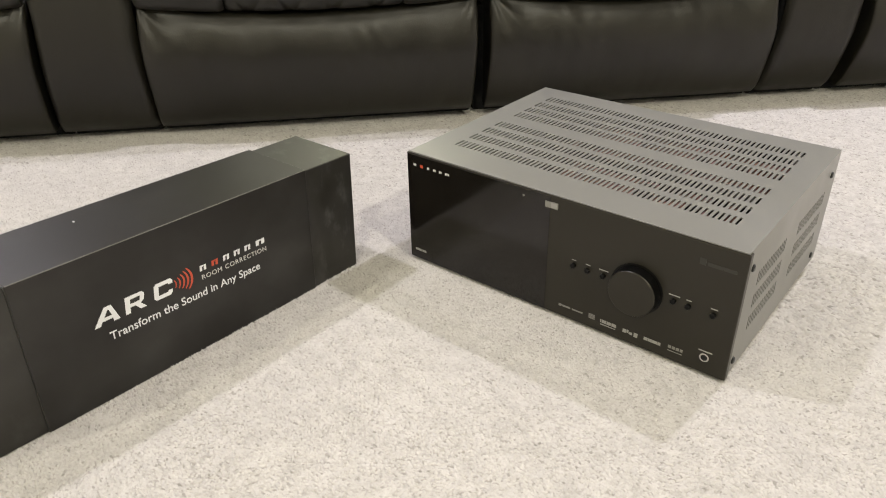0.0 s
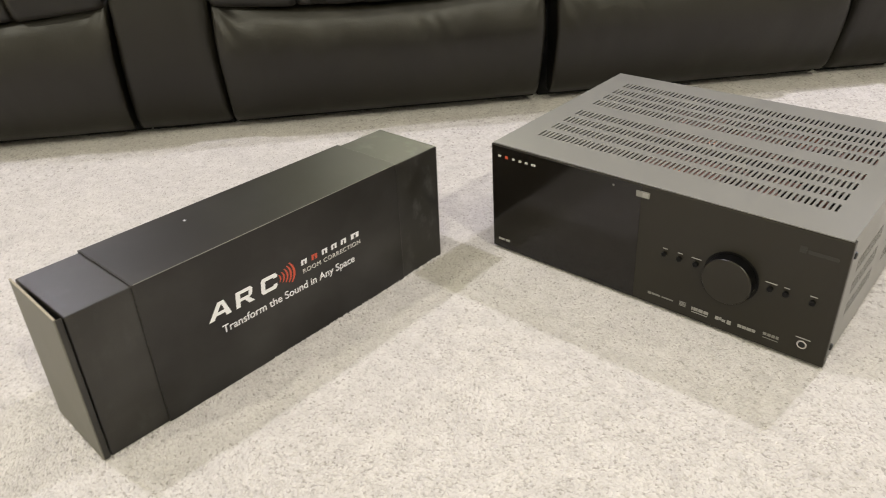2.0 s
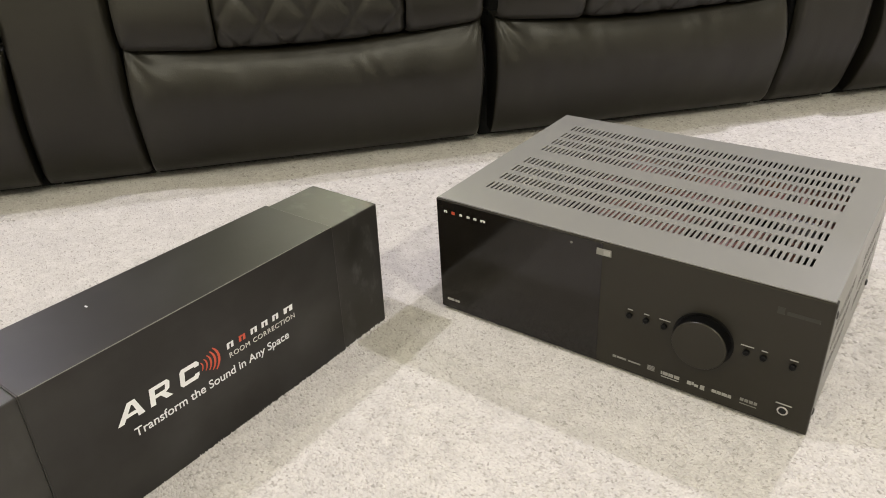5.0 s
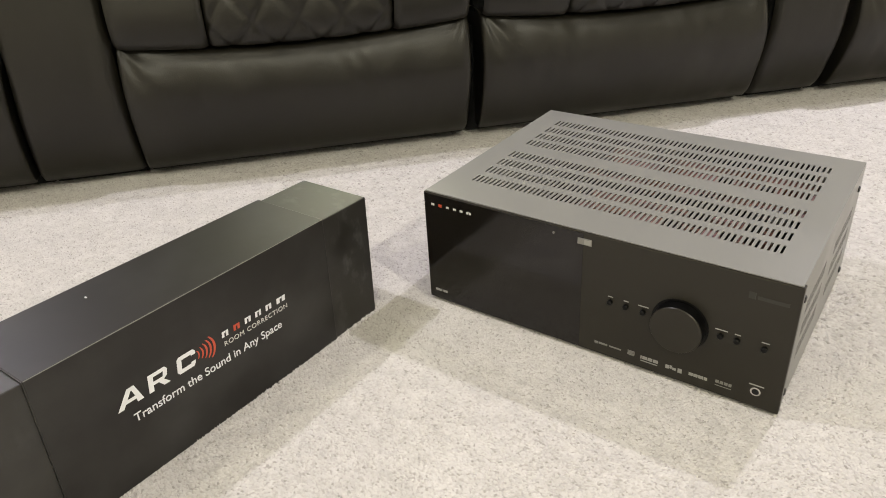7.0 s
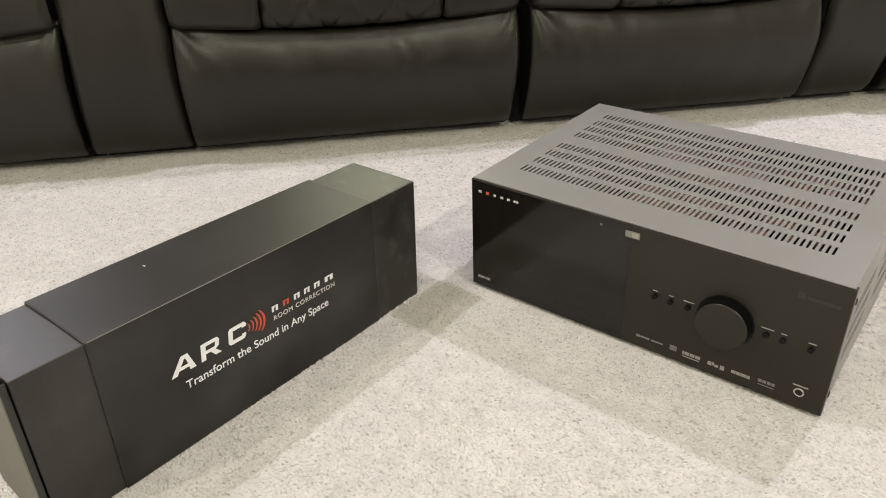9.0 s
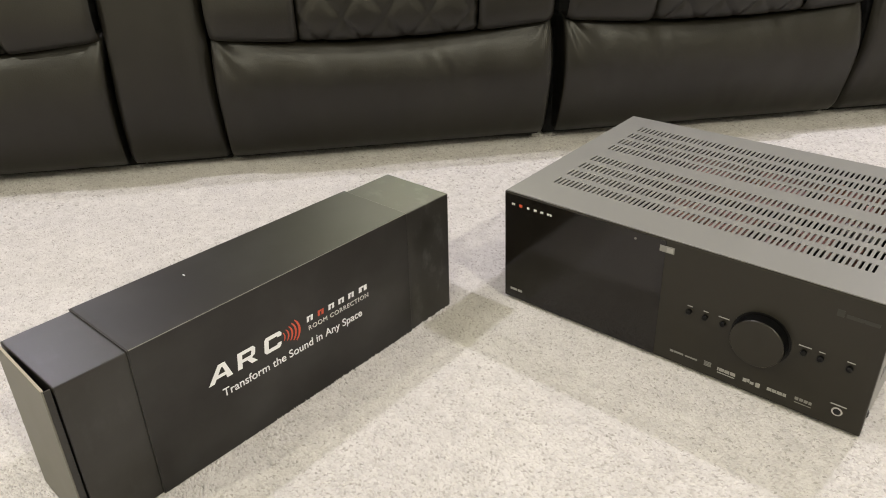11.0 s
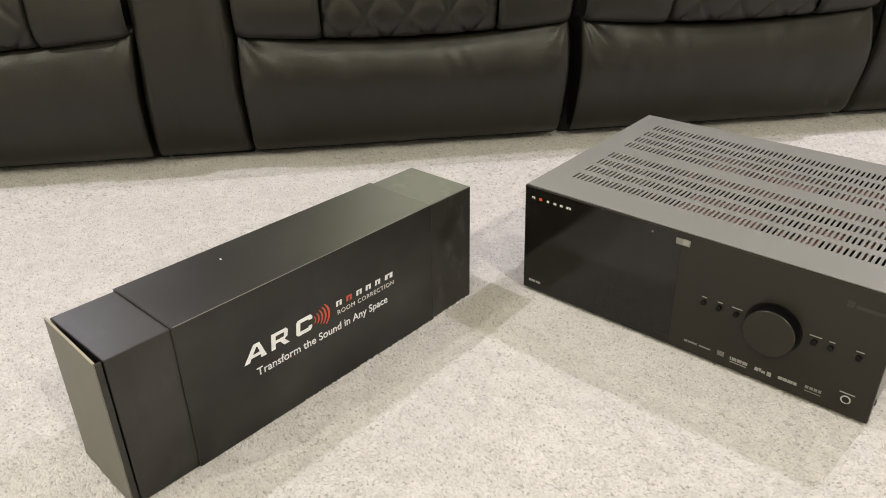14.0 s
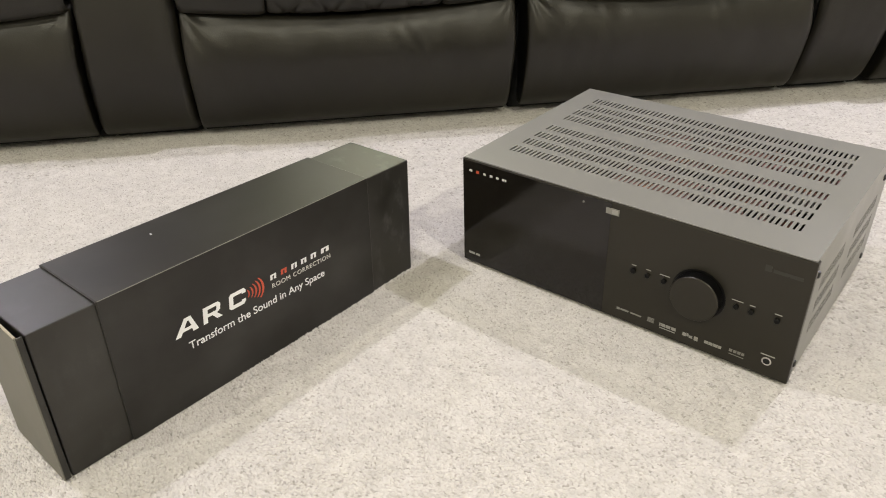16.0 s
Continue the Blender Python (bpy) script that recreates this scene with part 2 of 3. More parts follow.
far = carpet_pile("carpet_pile", -1.35, 0.95, -0.75, 1.6, 0.0040, 0.0024, lambda c: ~near_camera(c) & (c[:, 1] < 1.05 * c[:, 0] + 1.55) & (c[:, 1] > -1.2 * c[:, 0] - 1.75))
tagged(far, "short cream and beige carpet pile running under the sofa", "carpet", kind="stuff")


# ---- sofa row ----
def lobe(x, power=6):
    """1 in the middle of -1..1, falling to 0 at the ends."""
    return max(0.0, 1 - abs(x) ** power) ** 0.5


def seam_height(x, lift=0.0):
    return 0.240 + 0.024 * x * x + lift * (1 + x) / 2


def footrest(w, folds, flare, lift):
    """The padded front board, fuller at its top, with folds and corner pleats at the upper edge."""
    rows, cols = 46, 121
    profile = smoothpath([(0.028, 0.027), (0.048, 0.048), (0.069, 0.090), (0.086, 0.130), (0.0945, 0.160), (0.0945, 0.183), (0.0895, 0.207), (0.080, 0.226), (0.066, 0.2375), (0.02, 0.240), (-0.08, 0.23)], rows)

    def place(i, j):
        side_wall = i < 2 or i > cols + 1
        x = -1 + 2 * min(max(i - 2, 0), cols - 1) / (cols - 1)
        x = math.copysign(abs(x) ** 0.85, x)
        p, z = profile[j]
        k = lobe(x, 30)
        t = max(0.0, (z - 0.022) / 0.218)
        full = -0.08 + (p + 0.08) * (0.955 + 0.045 * k)
        relief = 0.0
        for at, lean, deep in folds:
            d = (x - at - lean * (1 - t)) / 0.030
            relief -= deep * math.exp(-d * d) * max(0.0, t - 0.40) / 0.60 * (1.3 - t)
            d = (x - at - 0.055 - lean * (1 - t)) / 0.030
            relief += 0.5 * deep * math.exp(-d * d) * max(0.0, t - 0.40) / 0.60 * (1.3 - t)
        for side, deep in ((-1, 0.0038), (1, 0.0012)):
            dx, dz = (1 - side * x) * w / 2, (1.02 - t) * 0.19
            r = math.hypot(dx, dz)
            relief += deep * math.exp(-r / 0.045) * math.sin(11 * math.atan2(dz, dx) + 0.6)
        wav = 0.0022 * noise.noise((x * 5 + w, t * 2.0, 3.1)) + 0.0008 * noise.noise((x * 11, t * 4, 8.2))
        if p > 0.0:
            full += (relief + wav * (0.3 + k)) * min(1.0, p / 0.04)
        zz = 0.022 + (z - 0.022) * (1 + (seam_height(x, lift) - 0.240) / 0.218 * t)
        spread = (flare[0] * (1 - x) + flare[1] * (1 + x)) / 2 * (1 - t)
        if side_wall:
            tuck = 0.006 if i in (1, cols + 2) else 0.16
            return (x * (w / 2 - 0.0012 - 0.01 * (tuck > 0.1)) + spread, min(0.08, -full + tuck), zz)
        return (x * w / 2 + spread, -full, zz)

    return sheet(cols + 4, rows, place)


def cushion_piece(w, x0, x1, quilt, lift=0.0):
    """A stretch of the seat's rolled front and top between two seams, with stitched diamonds if quilted."""
    profile = smoothpath([(0.02, 0.2405), (0.072, 0.2415), (0.094, 0.253), (0.106, 0.288), (0.105, 0.335), (0.090, 0.390), (0.052, 0.428), (-0.02, 0.445), (-0.2, 0.44), (-0.45, 0.43)], 64 if quilt else 30)
    run = [0.0]
    for a, b in zip(profile, profile[1:]):
        run.append(run[-1] + (b - a).length)
    cols = 85 if quilt else 22
    rows = len(profile)

    def place(i, j):
        f = i / (cols - 1)
        x = x0 + (x1 - x0) * f
        p, z = profile[j]
        puff = lobe(2 * f - 1, 22 if quilt else 12)
        full = 1.0
        drop = 0.0
        if quilt:
            a = (x * w / 2) / 0.076
            b = run[j] / 0.112
            d = min(abs(((a + b) % 1) - 0.5), abs(((a - b) % 1) - 0.5))
            drop = 0.0065 * math.exp(-(0.5 - max(abs(((a + b) % 1) - 0.5), abs(((a - b) % 1) - 0.5))) / 0.085)
        q = Vector((p, z)) - Vector((-0.15, 0.29))
        q = q * (1 - (0.0 if not quilt else 0.02)) - q.normalized() * ((1 - puff) * 0.011 + drop)
        zz = 0.29 + q.y + (seam_height(x, lift) - 0.240) * max(0.0, 1 - run[j] / 0.16)
        return (x * w / 2, -(-0.15 + q.x), zz)

    return sheet(cols, rows, place)


def sofa_seat(x0, x1, label, folds=(), left=0.0, right=0.0, flare=(0.0, 0.0), lift=0.0, quilt=(-0.5, 0.5)):
    w = x1 - x0
    seat = thing("recliner_seat", SOFA @ pose((x0 + x1) / 2, 0, 0), label, "recliner", "seats of the sofa row")
    part("footrest", footrest(w, folds, flare, lift), LEATHER, seat, "padded black leather footrest board", True)
    part("side_bolster", cushion_piece(w, -0.995, quilt[0] - 0.005, False, lift), LEATHER, seat, "plain black leather side bolster", True)
    part("side_bolster", cushion_piece(w, quilt[1] + 0.005, 0.995, False, lift), LEATHER, seat, "plain black leather side bolster", True)
    part("quilted_panel", cushion_piece(w, quilt[0], quilt[1], True, lift), LEATHER, seat, "diamond-stitched black leather seat panel", True)
    # Near-black boxes paint the shadow line under the footrest and the seat gaps.
    part("base", box(-w / 2 - left, w / 2 + right, 0.016, 0.85, 0.008, 0.225, 0.003), GAP_SHADE, seat)
    part("seat_core", box(-w / 2 + 0.01 - left, w / 2 - 0.01 + right, -0.03, 0.5, 0.250, 0.38, 0.008), GAP_SHADE, seat)
    for k in (-1, 1):
        part("foot", box(k * w * 0.42 - 0.02, k * w * 0.42 + 0.02, 0.08, 0.12, 0.0068, 0.03), BLACK, seat)
    part("backrest", box(-w / 2 + 0.002 - left, w / 2 - 0.002 + right, 0, 0.2, 0, 0.26, 0.03, 4), LEATHER, seat, "", True, pose(0, 0.44, 0.42, -12))
    return seat


def sofa_console(x0, x1, flare=0.0):
    w = x1 - x0
    c = thing("sofa_console", SOFA @ pose((x0 + x1) / 2, 0, 0), "black leather storage console standing between two recliner seats", "console", "consoles of the sofa row")
    profile = smoothpath([(0.020, 0.025), (0.040, 0.048), (0.058, 0.090), (0.072, 0.13), (0.082, 0.18), (0.085, 0.30), (0.076, 0.46), (0.056, 0.54), (0.0, 0.565), (-0.3, 0.57)], 40)
    cols = 25

    def place(i, j):
        x = -1 + 2 * i / (cols - 1)
        p, z = profile[j]
        k = lobe(x, 14)
        low = max(0.0, 1 - z / 0.24)
        return (x * w / 2 + flare * (1 - x) / 2 * low, -(p - 0.018 * (1 - k) + (0.0015 * noise.noise((x * 3, z * 9, 5.0)) if p > -0.2 else 0)), z)

    part("front_panel", sheet(cols, 40, place), LEATHER, c, "smooth black leather console front", True)
    # Near-black fill paints the shade below and beside the console front.
    part("body", box(-w / 2 + 0.001, w / 2 - 0.001, 0.014, 0.8, 0.008, 0.50, 0.004), GAP_SHADE, c)
    part("front_core", box(-w / 2 + 0.004, w / 2 - 0.004, -0.05, 0.013, 0.135, 0.50, 0.004), GAP_SHADE, c)
    # Unseen panel added at backrest height to block light from behind the console.
    part("rear_panel", box(-w / 2 + 0.001, w / 2 - 0.001, 0, 0.2, 0, 0.26, 0.03, 4), LEATHER, c, "", True, pose(0, 0.44, 0.42, -12))
    for k in (-1, 1):
        part("foot", box(k * w * 0.3 - 0.015, k * w * 0.3 + 0.015, 0.08, 0.12, 0.0068, 0.03), BLACK, c)
    return c


SEAT = "black leather recliner seat with diamond-quilted cushion and closed footrest"
sofa_seat(-0.800, -0.174, SEAT, flare=(0.0, -0.020), lift=0.016)
sofa_console(-0.172, -0.004, -0.018)
sofa_seat(0.001, 0.611, SEAT, ((0.16, 0.34, 0.0034), (0.25, 0.42, 0.0040), (0.33, 0.40, 0.0020)), 0.002, 0.008, (0.0, 0.002), quilt=(-0.5, 0.54))
sofa_seat(0.635, 1.228, SEAT, ((-0.55, 0.30, 0.0020), (0.30, 0.25, 0.0018)), 0.008, 0.026, (0.006, 0.020), quilt=(-0.43, 0.57))
sofa_console(1.258, 1.430)
sofa_seat(1.452, 2.06, SEAT, left=0.018)


# ---- receiver ----
def receiver():
    W, D, Z0, Z1 = 0.435, 0.325, 0.012, 0.164
    r = thing("av_receiver", pose(0, 0, 0, 1.3, 0, 0), "black home cinema receiver with vented grey top standing on carpet", "receiver")
    fp = part("front_panel", box(0, W, 0, 0.009, Z0, Z1, 0.0012, 2), PANEL, r, "satin black front panel")
    part("display_window", box(0.0012, 0.214, -0.0006, 0.004, Z0 + 0.0012, Z1 - 0.0012, 0.0004, 1), GLOSS, fp, "glossy black display window")
    # buttons, knob and socket
    for x in (0.249, 0.267, 0.2865, 0.3685, 0.3845, 0.411):
        b = part("button", turned([(0.0030, -0.002), (0.0030, 0.0034), (0.0025, 0.0039)], 20), KNOB_SHADE, fp, "small round black push button", False, pose(x, 0, 0.0865))
    knob = part("volume_knob", turned([(0.0272, -0.002), (0.0272, 0.0124), (0.0262, 0.0128)], 72), KNOB_SHADE, fp, "large black volume knob", False, pose(0.3262, 0, 0.0848))
    part("knob_face", turned([(0.0270, 0.0120), (0.0272, 0.0129), (0.0267, 0.0136), (0.0258, 0.0139)], 72), PANEL, knob, "satin black knob face")
    # Flat black disc, not sunk in: paints the shaded groove round the knob.
    part("knob_groove_shade", turned([(0.0304, -0.001), (0.0304, 0.0004), (0.0298, 0.0006)], 72), KNOB_SHADE, knob, "flat black ring painting the shaded groove round the knob")
    jack = part("headphone_socket", turned([(0.0052, -0.002), (0.0052, 0.0012), (0.0036, 0.0014), (0.0034, -0.001)], 28), CHROME, fp, "silver ring of the headphone socket", False, pose(0.4105, 0, 0.0325))
    part("socket_hole", turned([(0.0033, -0.001), (0.0033, 0.0009), (0.003, 0.0009)], 20), GAP_SHADE, jack)
    # small print
    for x, w in ((0.2490, 0.0033), (0.2670, 0.0033), (0.2865, 0.0068), (0.3685, 0.0072), (0.3845, 0.0034), (0.4110, 0.0044)):
        part("button_print", bars([(x - w * 0.85, x + w * 0.85, 0.0927, 0.0938)]), DIMPRINT, fp)
    def mark_row(rows, ink):
        for row in rows:
            part("format_mark", bars([row]), ink, fp)

    rows = [(0.2335, 0.2375, 0.0255, 0.0285), (0.2385, 0.2490, 0.0260, 0.0283), (0.2515, 0.2655, 0.0262, 0.0280)]
    mark_row(rows, GREYPRINT)
    mark_row([(0.2735, 0.2815, 0.0265 + k * 0.0017, 0.0275 + k * 0.0017) for k in range(-1, 3)], GREYPRINT)
    mark_row([(0.2885, 0.2900, 0.0250, 0.0290), (0.2908, 0.2960, 0.0250, 0.0290), (0.2968, 0.3020, 0.0250, 0.0290), (0.3030, 0.3085, 0.0250, 0.0290), (0.2890, 0.3080, 0.0220, 0.0231)], DIMPRINT)
    mark_row([(0.3170, 0.3210, 0.0240, 0.0285), (0.3216, 0.3240, 0.0250, 0.0290), (0.3246, 0.3285, 0.0240, 0.0270), (0.3305, 0.3350, 0.0230, 0.0285)], DIMPRINT)
    mark_row([(0.3425, 0.3470, 0.0248, 0.0285), (0.3476, 0.3520, 0.0248, 0.0285), (0.3526, 0.3580, 0.0248, 0.0285), (0.3586, 0.3620, 0.0248, 0.0285)], DIMPRINT)
    mark_row([(0.3705, 0.3740, 0.0270, 0.0305), (0.3750, 0.3785, 0.0270, 0.0305), (0.3795, 0.3830, 0.0270, 0.0305), (0.3840, 0.3870, 0.0270, 0.0305), (0.3705, 0.3870, 0.0235, 0.0243)], GREYPRINT)
    part("socket_print", bars([(0.4030, 0.4178, 0.0392, 0.0404)]), DIMPRINT, fp)
    part("faint_sticker", bars([(0.388, 0.3945, 0.139, 0.1465), (0.3965, 0.425, 0.1395, 0.1435)], 0.0002), FAINTPRINT, fp)
    for row in [(0.0100, 0.0128, 0.0248, 0.0280), (0.0132, 0.0160, 0.0248, 0.0280), (0.0164, 0.0198, 0.0248, 0.0280), (0.0215, 0.0245, 0.0248, 0.0280), (0.0250, 0.0280, 0.0248, 0.0280)]:
        part("model_mark", bars([row], 0.0011), DIMPRINT, fp)
    for x, w in ((0.0117, 0.0042), (0.0340, 0.0032), (0.0440, 0.0038), (0.0535, 0.0038), (0.0630, 0.0062)):
        part("maker_mark", bars([(x, x + w * 0.38, 0.1482, 0.1510), (x + w * 0.38, x + w * 0.64, 0.1500, 0.1510), (x + w * 0.64, x + w, 0.1482, 0.1510)], 0.0011), SILVER, fp, "small white printed maker mark")
    part("maker_mark", bars([(0.0225, 0.0268, 0.1478, 0.1515)], 0.0011), REDPRINT, fp, "small red printed maker mark")
    part("logo_sticker", bars([(0.2075, 0.2240, 0.1490, 0.1565)], 0.0011), GREYPRINT, fp, "small grey sticker")
    part("logo_sticker", bars([(0.2155, 0.2230, 0.1500, 0.1556)], 0.0014), DIMPRINT, fp, "small silver sticker field")
    part("standby_light", turned([(0.0013, -0.001), (0.0013, 0.0012), (0.001, 0.0012)], 14), GREYPRINT, fp, "tiny standby light", False, pose(0.1785, 0, 0.1545))
    # cover: a sheet with slots, sides with slots
    zt, y0, y1, x0, x1 = Z1 + 0.0012, 0.0014, D, 0.002, W - 0.002
    pitch, slot_w, x_first, count = 0.00605, 0.0027, 0.036, 61
    starts = [0.0525, 0.0825, 0.1110, 0.1400, 0.1865, 0.2135, 0.2405, 0.2700]
    long = 0.0180
    verts, faces = [], []

    def quad(a, b, c, d):
        n = len(verts)
        verts.extend((a, b, c, d))
        faces.append((n, n + 1, n + 2, n + 3))

    cuts = [x0]
    for k in range(count):
        cuts += [x_first + k * pitch, x_first + k * pitch + slot_w]
    cuts.append(x1)
    edge = y0
    for ys in starts + [y1]:
        for a, b in zip(cuts, cuts[1:]):
            quad((a, edge, zt), (b, edge, zt), (b, ys, zt), (a, ys, zt))
        if ys == y1:
            break
        edge = ys + long
        for i, (a, b) in enumerate(zip(cuts, cuts[1:])):
            if i % 2 == 0:
                quad((a, ys, zt), (b, ys, zt), (b, edge, zt), (a, edge, zt))
            else:
                for p, q in (((a, ys), (b, ys)), ((b, ys), (b, edge)), ((b, edge), (a, edge)), ((a, edge), (a, ys))):
                    quad((*p, zt), (*q, zt), (*q, zt - 0.0012), (*p, zt - 0.0012))
    # folded edges and side sheets, with three rows of slots in two groups
    quad((x0, y0, zt), (x0, y1, zt), (x0, y1, Z0), (x0, y0, Z0))
    quad((x0, y1, zt), (x1, y1, zt), (x1, y1, zt - 0.012), (x0, y1, zt - 0.012))
    quad((x0, y0, zt), (x1, y0, zt), (x1, y0, zt - 0.001), (x0, y0, zt - 0.001))
    ycuts = [y0]
    for ga, gb in ((0.050, 0.142), (0.185, 0.290)):
        k = 0
        while ga + k * 0.0062 + 0.0032 < gb:
            ycuts += [ga + k * 0.0062, ga + k * 0.0062 + 0.0032]
            k += 1
    ycuts.append(y1)
    levels = [zt, 0.122, 0.105, 0.094, 0.077, 0.066, 0.049, Z0]
    for row, (za, zb) in enumerate(zip(levels, levels[1:])):
        for i, (a, b) in enumerate(zip(ycuts, ycuts[1:])):
            if row % 2 == 0 or i % 2 == 0:
                quad((x1, a, za), (x1, b, za), (x1, b, zb), (x1, a, zb))
            else:
                for p, q in (((a, za), (b, za)), ((b, za), (b, zb)), ((b, zb), (a, zb)), ((a, zb), (a, za))):
                    quad((x1, *p), (x1, *q), (x1 - 0.0012, *q), (x1 - 0.0012, *p))
    data = bpy.data.meshes.new("cover")
    data.from_pydata(verts, [], faces)
    weld = bmesh.new()
    weld.from_mesh(data)
    bmesh.ops.remove_doubles(weld, verts=weld.verts, dist=0.00005)
    bmesh.ops.recalc_face_normals(weld, faces=weld.faces)
    weld.to_mesh(data)
    weld.free()
    data.materials.append(COVER)
    cover = new("cover", data)
    cover.parent = r
    tagged(cover, "grey painted steel cover with rows of slots")
    part("cover_edge", box(x0, x1, y0 - 0.0003, y0 + 0.003, zt - 0.0011, zt + 0.0004, 0.0004, 1), COVER, cover)
    for y, z in ((0.022, 0.140), (0.022, 0.026), (0.30, 0.026), (0.30, 0.140)):
        part("screw", turned([(0.0042, -0.001), (0.0040, 0.0014), (0.0026, 0.0022)], 16), BLACK, cover, "black cover screw", False, pose(x1, y, z, 0, 0, 90))
    # inside
    part("chassis", box(0.006, W - 0.006, 0.012, D - 0.004, Z0 + 0.001, Z0 + 0.006), DARK, r)
    part("rear_panel", box(0.004, W - 0.004, D - 0.003, D, Z0, zt - 0.0125), BLACK, r)
    rng = random.Random(5)
    part("circuit_board", box(0.12, 0.40, 0.20, 0.30, 0.132, 0.135), BOARD, r, "red-brown circuit board")
    part("circuit_board", box(0.15, 0.36, 0.06, 0.17, 0.126, 0.129), BOARD, r, "red-brown circuit board")
    for k in range(26):
        x, y = rng.uniform(0.13, 0.39), rng.choice([rng.uniform(0.07, 0.16), rng.uniform(0.21, 0.295)])
        h = rng.uniform(0.01, 0.032)
        part("component", box(x - 0.008, x + 0.008, y - 0.006, y + 0.006, 0.12, 0.128 + h, 0.001, 1), rng.choice([BLACK, BLACK, COPPER, DARK, BOARD]), r)
    for k in range(7):
        part("capacitor", turned([(0.005, 0), (0.005, 0.02), (0.0045, 0.021)], 16), ALU, r, "small aluminium capacitor", False, pose(0.352 + 0.008 * k, 0.152 if k < 5 else 0.29, 0.139, -90))
    for x in (0.05, W - 0.05):
        for y in (0.06, D - 0.04):
            part("foot", turned([(0.02, 0), (0.021, 0.004), (0.018, 0.0068)], 24), BLACK, r, "", False, pose(x, y, Z0 + 0.002, 90))
    return r


receiver()


# ---- packaging carton ----
def writing(name, text, size, x, z, material, parent, width, shear=0.0, spacing=1.0, bold=0.0):
    """Letters of the built-in font on a face that looks along -y, squeezed to the given width."""
    c = bpy.data.curves.new(name, "FONT")
    c.body, c.size, c.extrude, c.shear, c.space_character, c.offset = text, size, 0.0002, shear, spacing, bold
    ob = new(name, c)
    bpy.context.view_layer.update()
    k = width / max(1e-6, ob.dimensions.x)
    deps = bpy.context.evaluated_depsgraph_get()
    data = bpy.data.meshes.new_from_object(ob.evaluated_get(deps))
    bpy.data.objects.remove(ob)
    data.transform(Matrix.Translation((x, -0.0004, z)) @ Matrix.Rotation(math.pi / 2, 4, "X") @ Matrix.Diagonal((k, 1, 1, 1)))
    # every letter becomes a piece of its own; a dot stays with its stem
    whole = bmesh.new()
    whole.from_mesh(data)
    left, runs = set(whole.verts), []
    while left:
        heap, piece = [left.pop()], []
        while heap:
            v = heap.pop()
            piece.append(v)
            for edge in v.link_edges:
                o = edge.other_vert(v)
                if o in left:
                    left.remove(o)
                    heap.append(o)
        lo, hi = min(v.co.x for v in piece), max(v.co.x for v in piece)
        runs.append([lo, hi, {f for v in piece for f in v.link_faces}])
    runs.sort(key=lambda r: r[0])
    letters = []
    for lo, hi, faces in runs:
        if letters and (lo + hi) / 2 < letters[-1][1]:
            letters[-1][1] = max(hi, letters[-1][1])
            letters[-1][2] |= faces
        else:
            letters.append([lo, hi, faces])
    made = []
    for lo, hi, faces in letters:
        bm = bmesh.new()
        for f in sorted(faces, key=lambda f: f.index):
            bm.faces.new([bm.verts.new(v.co) for v in f.verts])
        bmesh.ops.remove_doubles(bm, verts=bm.verts, dist=0.000001)
        made.append(part(name, bm, material, parent))
    whole.free()
    return made


def carton():
    """Long upright carton: an inner box with a printed sleeve round it. x runs along it, its printed face looks along -y."""
    L, D, H = 0.482, 0.103, 0.1629
    c = thing("carton", pose(-0.0445, -0.543, 0.0096, 0, 0.5, 90), "black printed cardboard carton with sleeve standing on carpet", "box")
    t = 0.0016
    part("inner_box", box(0.0015, L, 0.0006, D, 0.0, H - 0.0008, 0.0012, 2), CARDEND, c, "glossy black inner carton")
    # end lid: a shallow tray that stands off further at the printed side, open along the top
    lid = part("end_lid", box(-0.0016, 0.0, 0, D + 0.001, 0.0008, H + 0.0012, 0.0005, 1), FLAP, c, "dull grey card end lid, slightly open", False, pose(-0.0056, -0.0004, 0, 0, 0, -2.3))
    part("lid_lip", box(-0.0004, 0.0052, 0, 0.0014, 0.001, H + 0.0008, 0.0004, 1), CARDEND, lid, "dark folded card lip")
    part("lid_edge", box(-0.0018, 0.0003, 0.0006, D, H + 0.0009, H + 0.0018), KRAFT, lid, "raw light card edge")
    # Near-black filler that paints the shade inside the open lid gap.
    part("lid_gap_shade", box(0.0002, 0.003, 0.004, D - 0.004, 0.01, H - 0.012), GAP_SHADE, lid)
    sx0, sx1, e = 0.0635, 0.407, 0.0014
    sleeve = part("sleeve", box(sx0, sx1, -e, D + e, -0.0005, H + e, 0.0012, 2), CARD, c, "matt black printed sleeve")
    part("sleeve_edge", box(sx0 - 0.0004, sx0 + 0.0002, -e + 0.0001, D + e - 0.0001, 0, H + e - 0.0001), FAINTPRINT, sleeve)
    part("worn_edge", box(sx0 + 0.001, sx1 - 0.001, -e - 0.0001, -e + 0.0007, H + e - 0.0007, H + e + 0.0001, 0.0002, 1), WORN, sleeve, "worn pale fold along the top edge")
    part("white_speck", box(0.1643, 0.1658, 0.0730, 0.0760, H + e, H + e + 0.0006), WHITEPRINT, sleeve, "tiny white paper speck")
    return c, sleeve, e


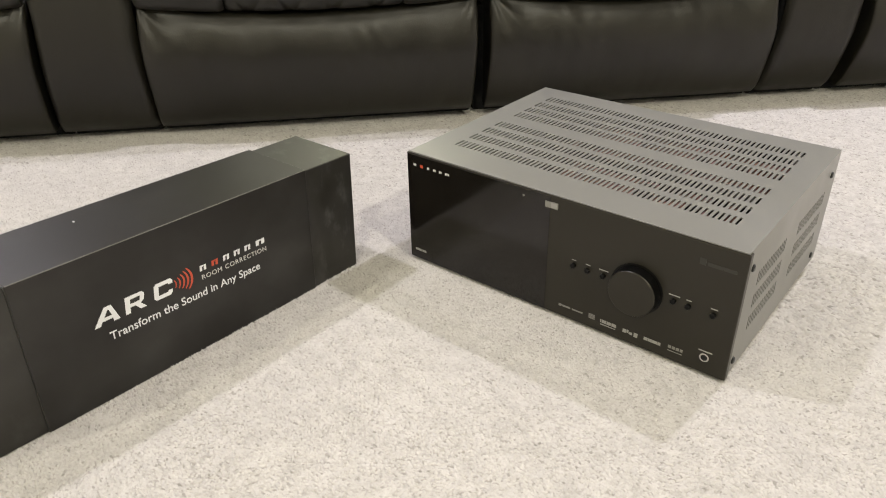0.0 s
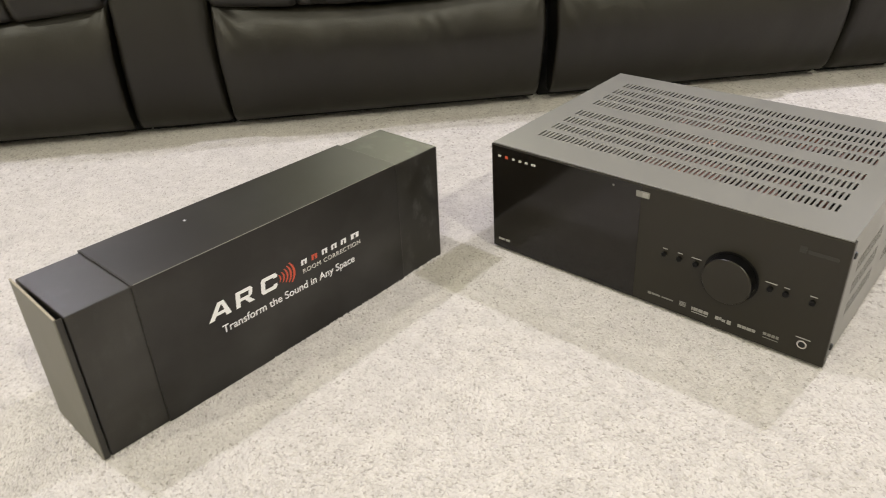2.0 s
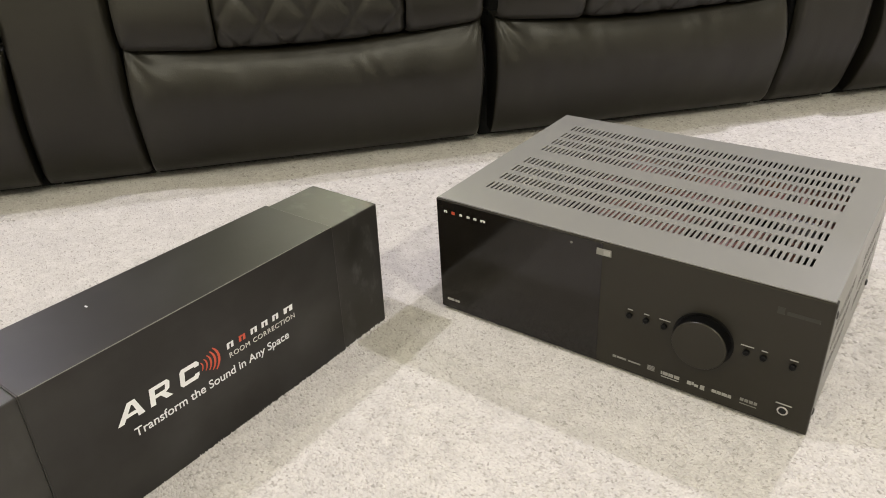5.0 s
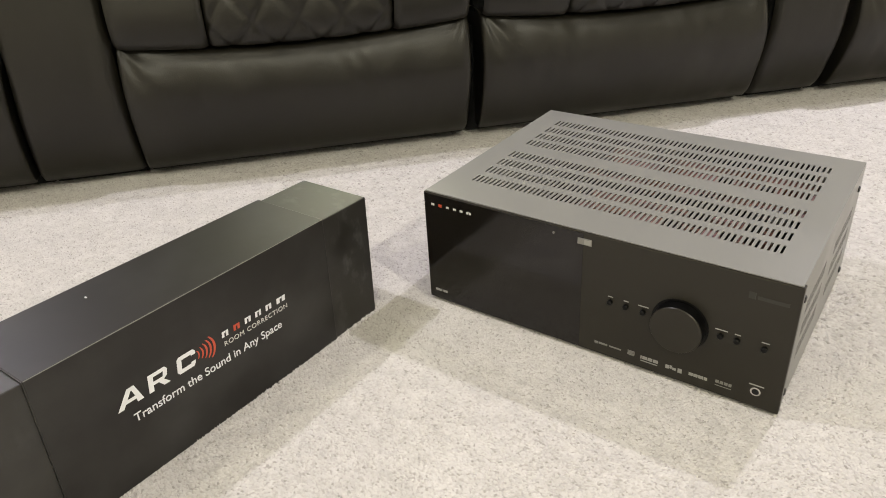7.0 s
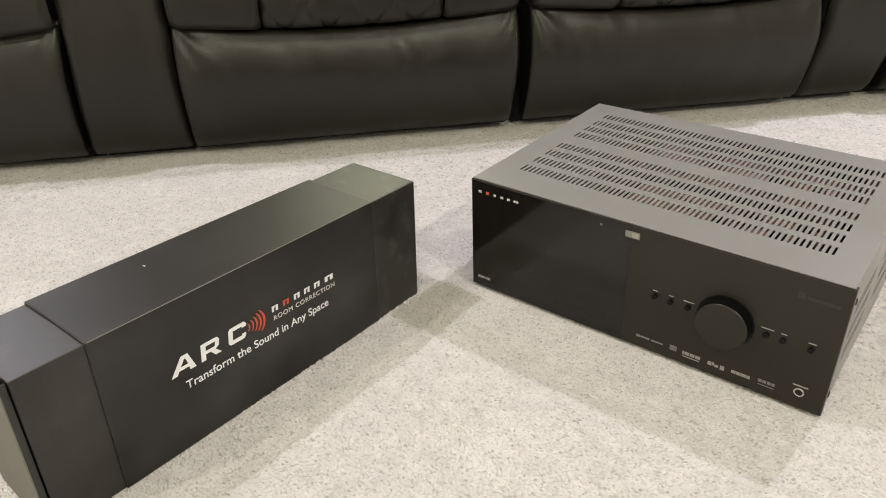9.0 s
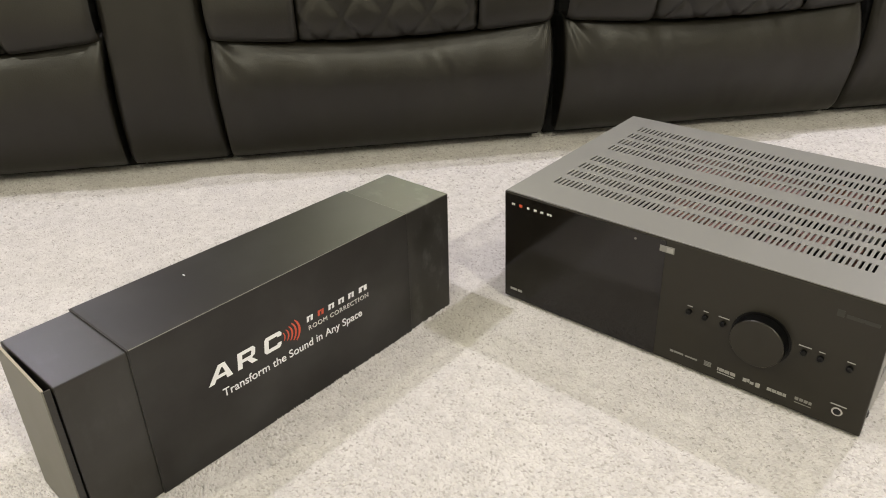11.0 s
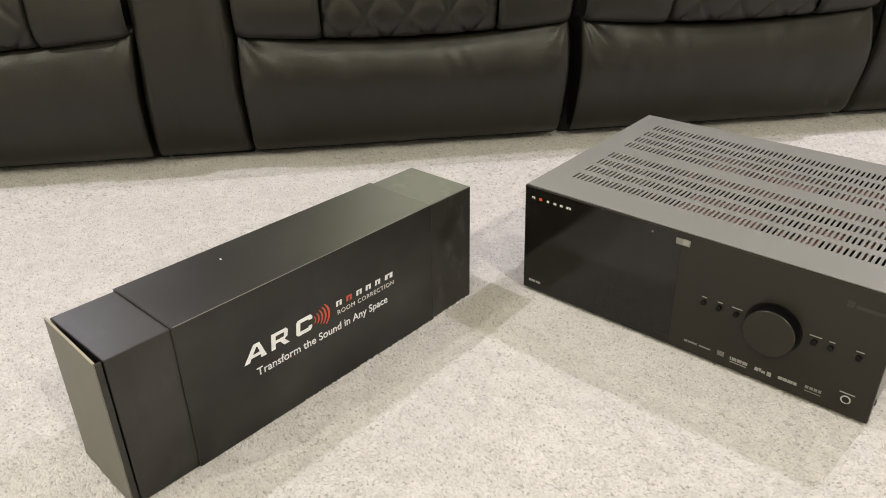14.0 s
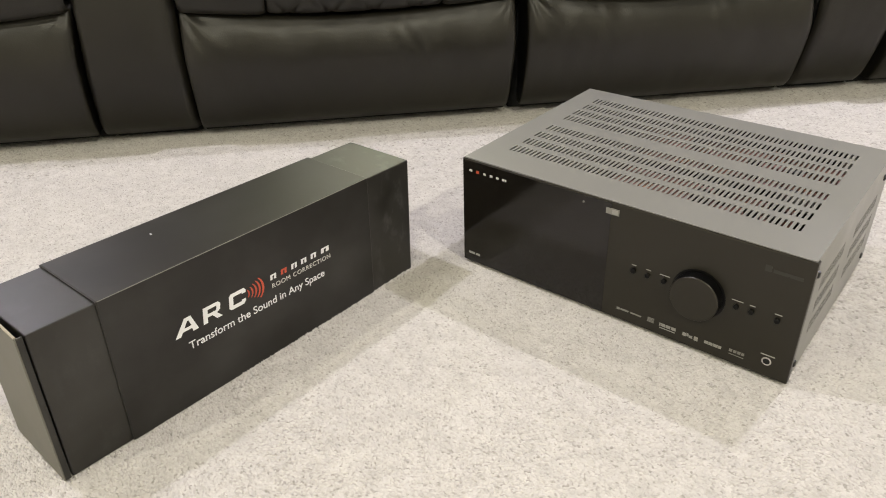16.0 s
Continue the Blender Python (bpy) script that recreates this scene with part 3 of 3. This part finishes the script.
def prints():
    c, sleeve, e = carton()
    m = Matrix.Translation((0, -e, -0.0089))

    def lay(name, bm, material, label=""):
        return part(name, bm, material, sleeve, label, False, m)

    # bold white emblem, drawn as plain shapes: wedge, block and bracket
    z, h = 0.0946, 0.0186
    d = 0.0003
    lay("emblem_shape", flat([(0.1280, z), (0.1342, z), (0.1368, z + 0.0040), (0.1478, z + 0.0040), (0.1484, z), (0.1550, z), (0.1485, z + h), (0.1412, z + h)], d), WHITEPRINT, "white printed wedge")
    lay("emblem_shape", flat([(0.1394, z + 0.0078), (0.1473, z + 0.0078), (0.1452, z + 0.0146), (0.1440, z + 0.0146)], d + 0.0002), CARD)
    lay("emblem_shape", flat([(0.1610, z), (0.1662, z), (0.1668, z + 0.0062), (0.1725, z + 0.0062), (0.1772, z), (0.1842, z), (0.1782, z + 0.0066), (0.1822, z + 0.0090), (0.1838, z + h - 0.0030), (0.1815, z + h), (0.1630, z + h)], d), WHITEPRINT, "white printed block")
    lay("emblem_shape", flat([(0.1674, z + 0.0100), (0.1775, z + 0.0100), (0.1788, z + 0.0148), (0.1680, z + 0.0148)], d + 0.0002), CARD)
    lay("emblem_shape", flat([(0.1955, z), (0.2120, z), (0.2145, z + 0.0030), (0.2148, z + 0.0058), (0.2100, z + 0.0058), (0.2096, z + 0.0042), (0.1985, z + 0.0042), (0.1998, z + h - 0.0042), (0.2110, z + h - 0.0042), (0.2108, z + h - 0.0058), (0.2158, z + h - 0.0058), (0.2162, z + h - 0.0026), (0.2140, z + h), (0.1972, z + h), (0.1948, z + h - 0.0026), (0.1932, z + 0.0026)], d), WHITEPRINT, "white printed bracket")
    # red arcs
    for k in range(5):
        tall, right = 0.0048 + 0.0020 * k, 0.2205 + 0.0049 * k
        r, w = tall * 1.28, 0.0014 + 0.0003 * k
        outer, inner = [], []
        for i in range(15):
            a = -0.90 + 1.80 * i / 14
            taper = w * (0.45 + 0.55 * math.cos(a / 0.90 * math.pi / 2))
            outer.append((right - r + r * math.cos(a), z + 0.0092 + r * math.sin(a)))
            inner.append((right - r + (r - taper) * math.cos(a), z + 0.0092 + (r - taper) * math.sin(a)))
        lay("sound_arc", flat(outer + inner[::-1], d), REDPRINT, "red printed sound arc")

    def mark_shape(x, w, za, d):
        bm = flat([(x, za), (x + w * 0.34, za), (x + w * 0.34 + 0.0006, za + 0.0064), (x + 0.0006, za + 0.0064)], d)
        flat([(x + w * 0.62, za), (x + w * 0.96, za), (x + w * 0.96 + 0.0006, za + 0.0064), (x + w * 0.62 + 0.0006, za + 0.0064)], d, bm)
        return flat([(x + w * 0.36, za + 0.0046), (x + w * 0.60, za + 0.0046), (x + w * 0.60 + 0.0003, za + 0.0064), (x + w * 0.36 + 0.0003, za + 0.0064)], d, bm)

    # maker marks: white bars, the second red
    za = 0.1052
    for k, x in enumerate((0.2492, 0.2642, 0.2792, 0.2935, 0.3082, 0.3240)):
        w = 0.0082 if k < 5 else 0.0125
        lay("maker_mark", mark_shape(x, w, za, d), REDPRINT if k == 1 else WHITEPRINT, "red printed maker mark" if k == 1 else "white printed maker mark")
    a = writing("small_letter", "ROOM CORRECTION", 0.0078, 0.2498, 0.0948, SILVER, sleeve, 0.087, 0, 1.15)
    b = writing("slogan_letter", "Transform the Sound in Any Space", 0.0132, 0.1405, 0.0752, WHITEPRINT, sleeve, 0.185, 0, 1.0, 0.00004)
    for o in a + b:
        o.matrix_local = m


prints()
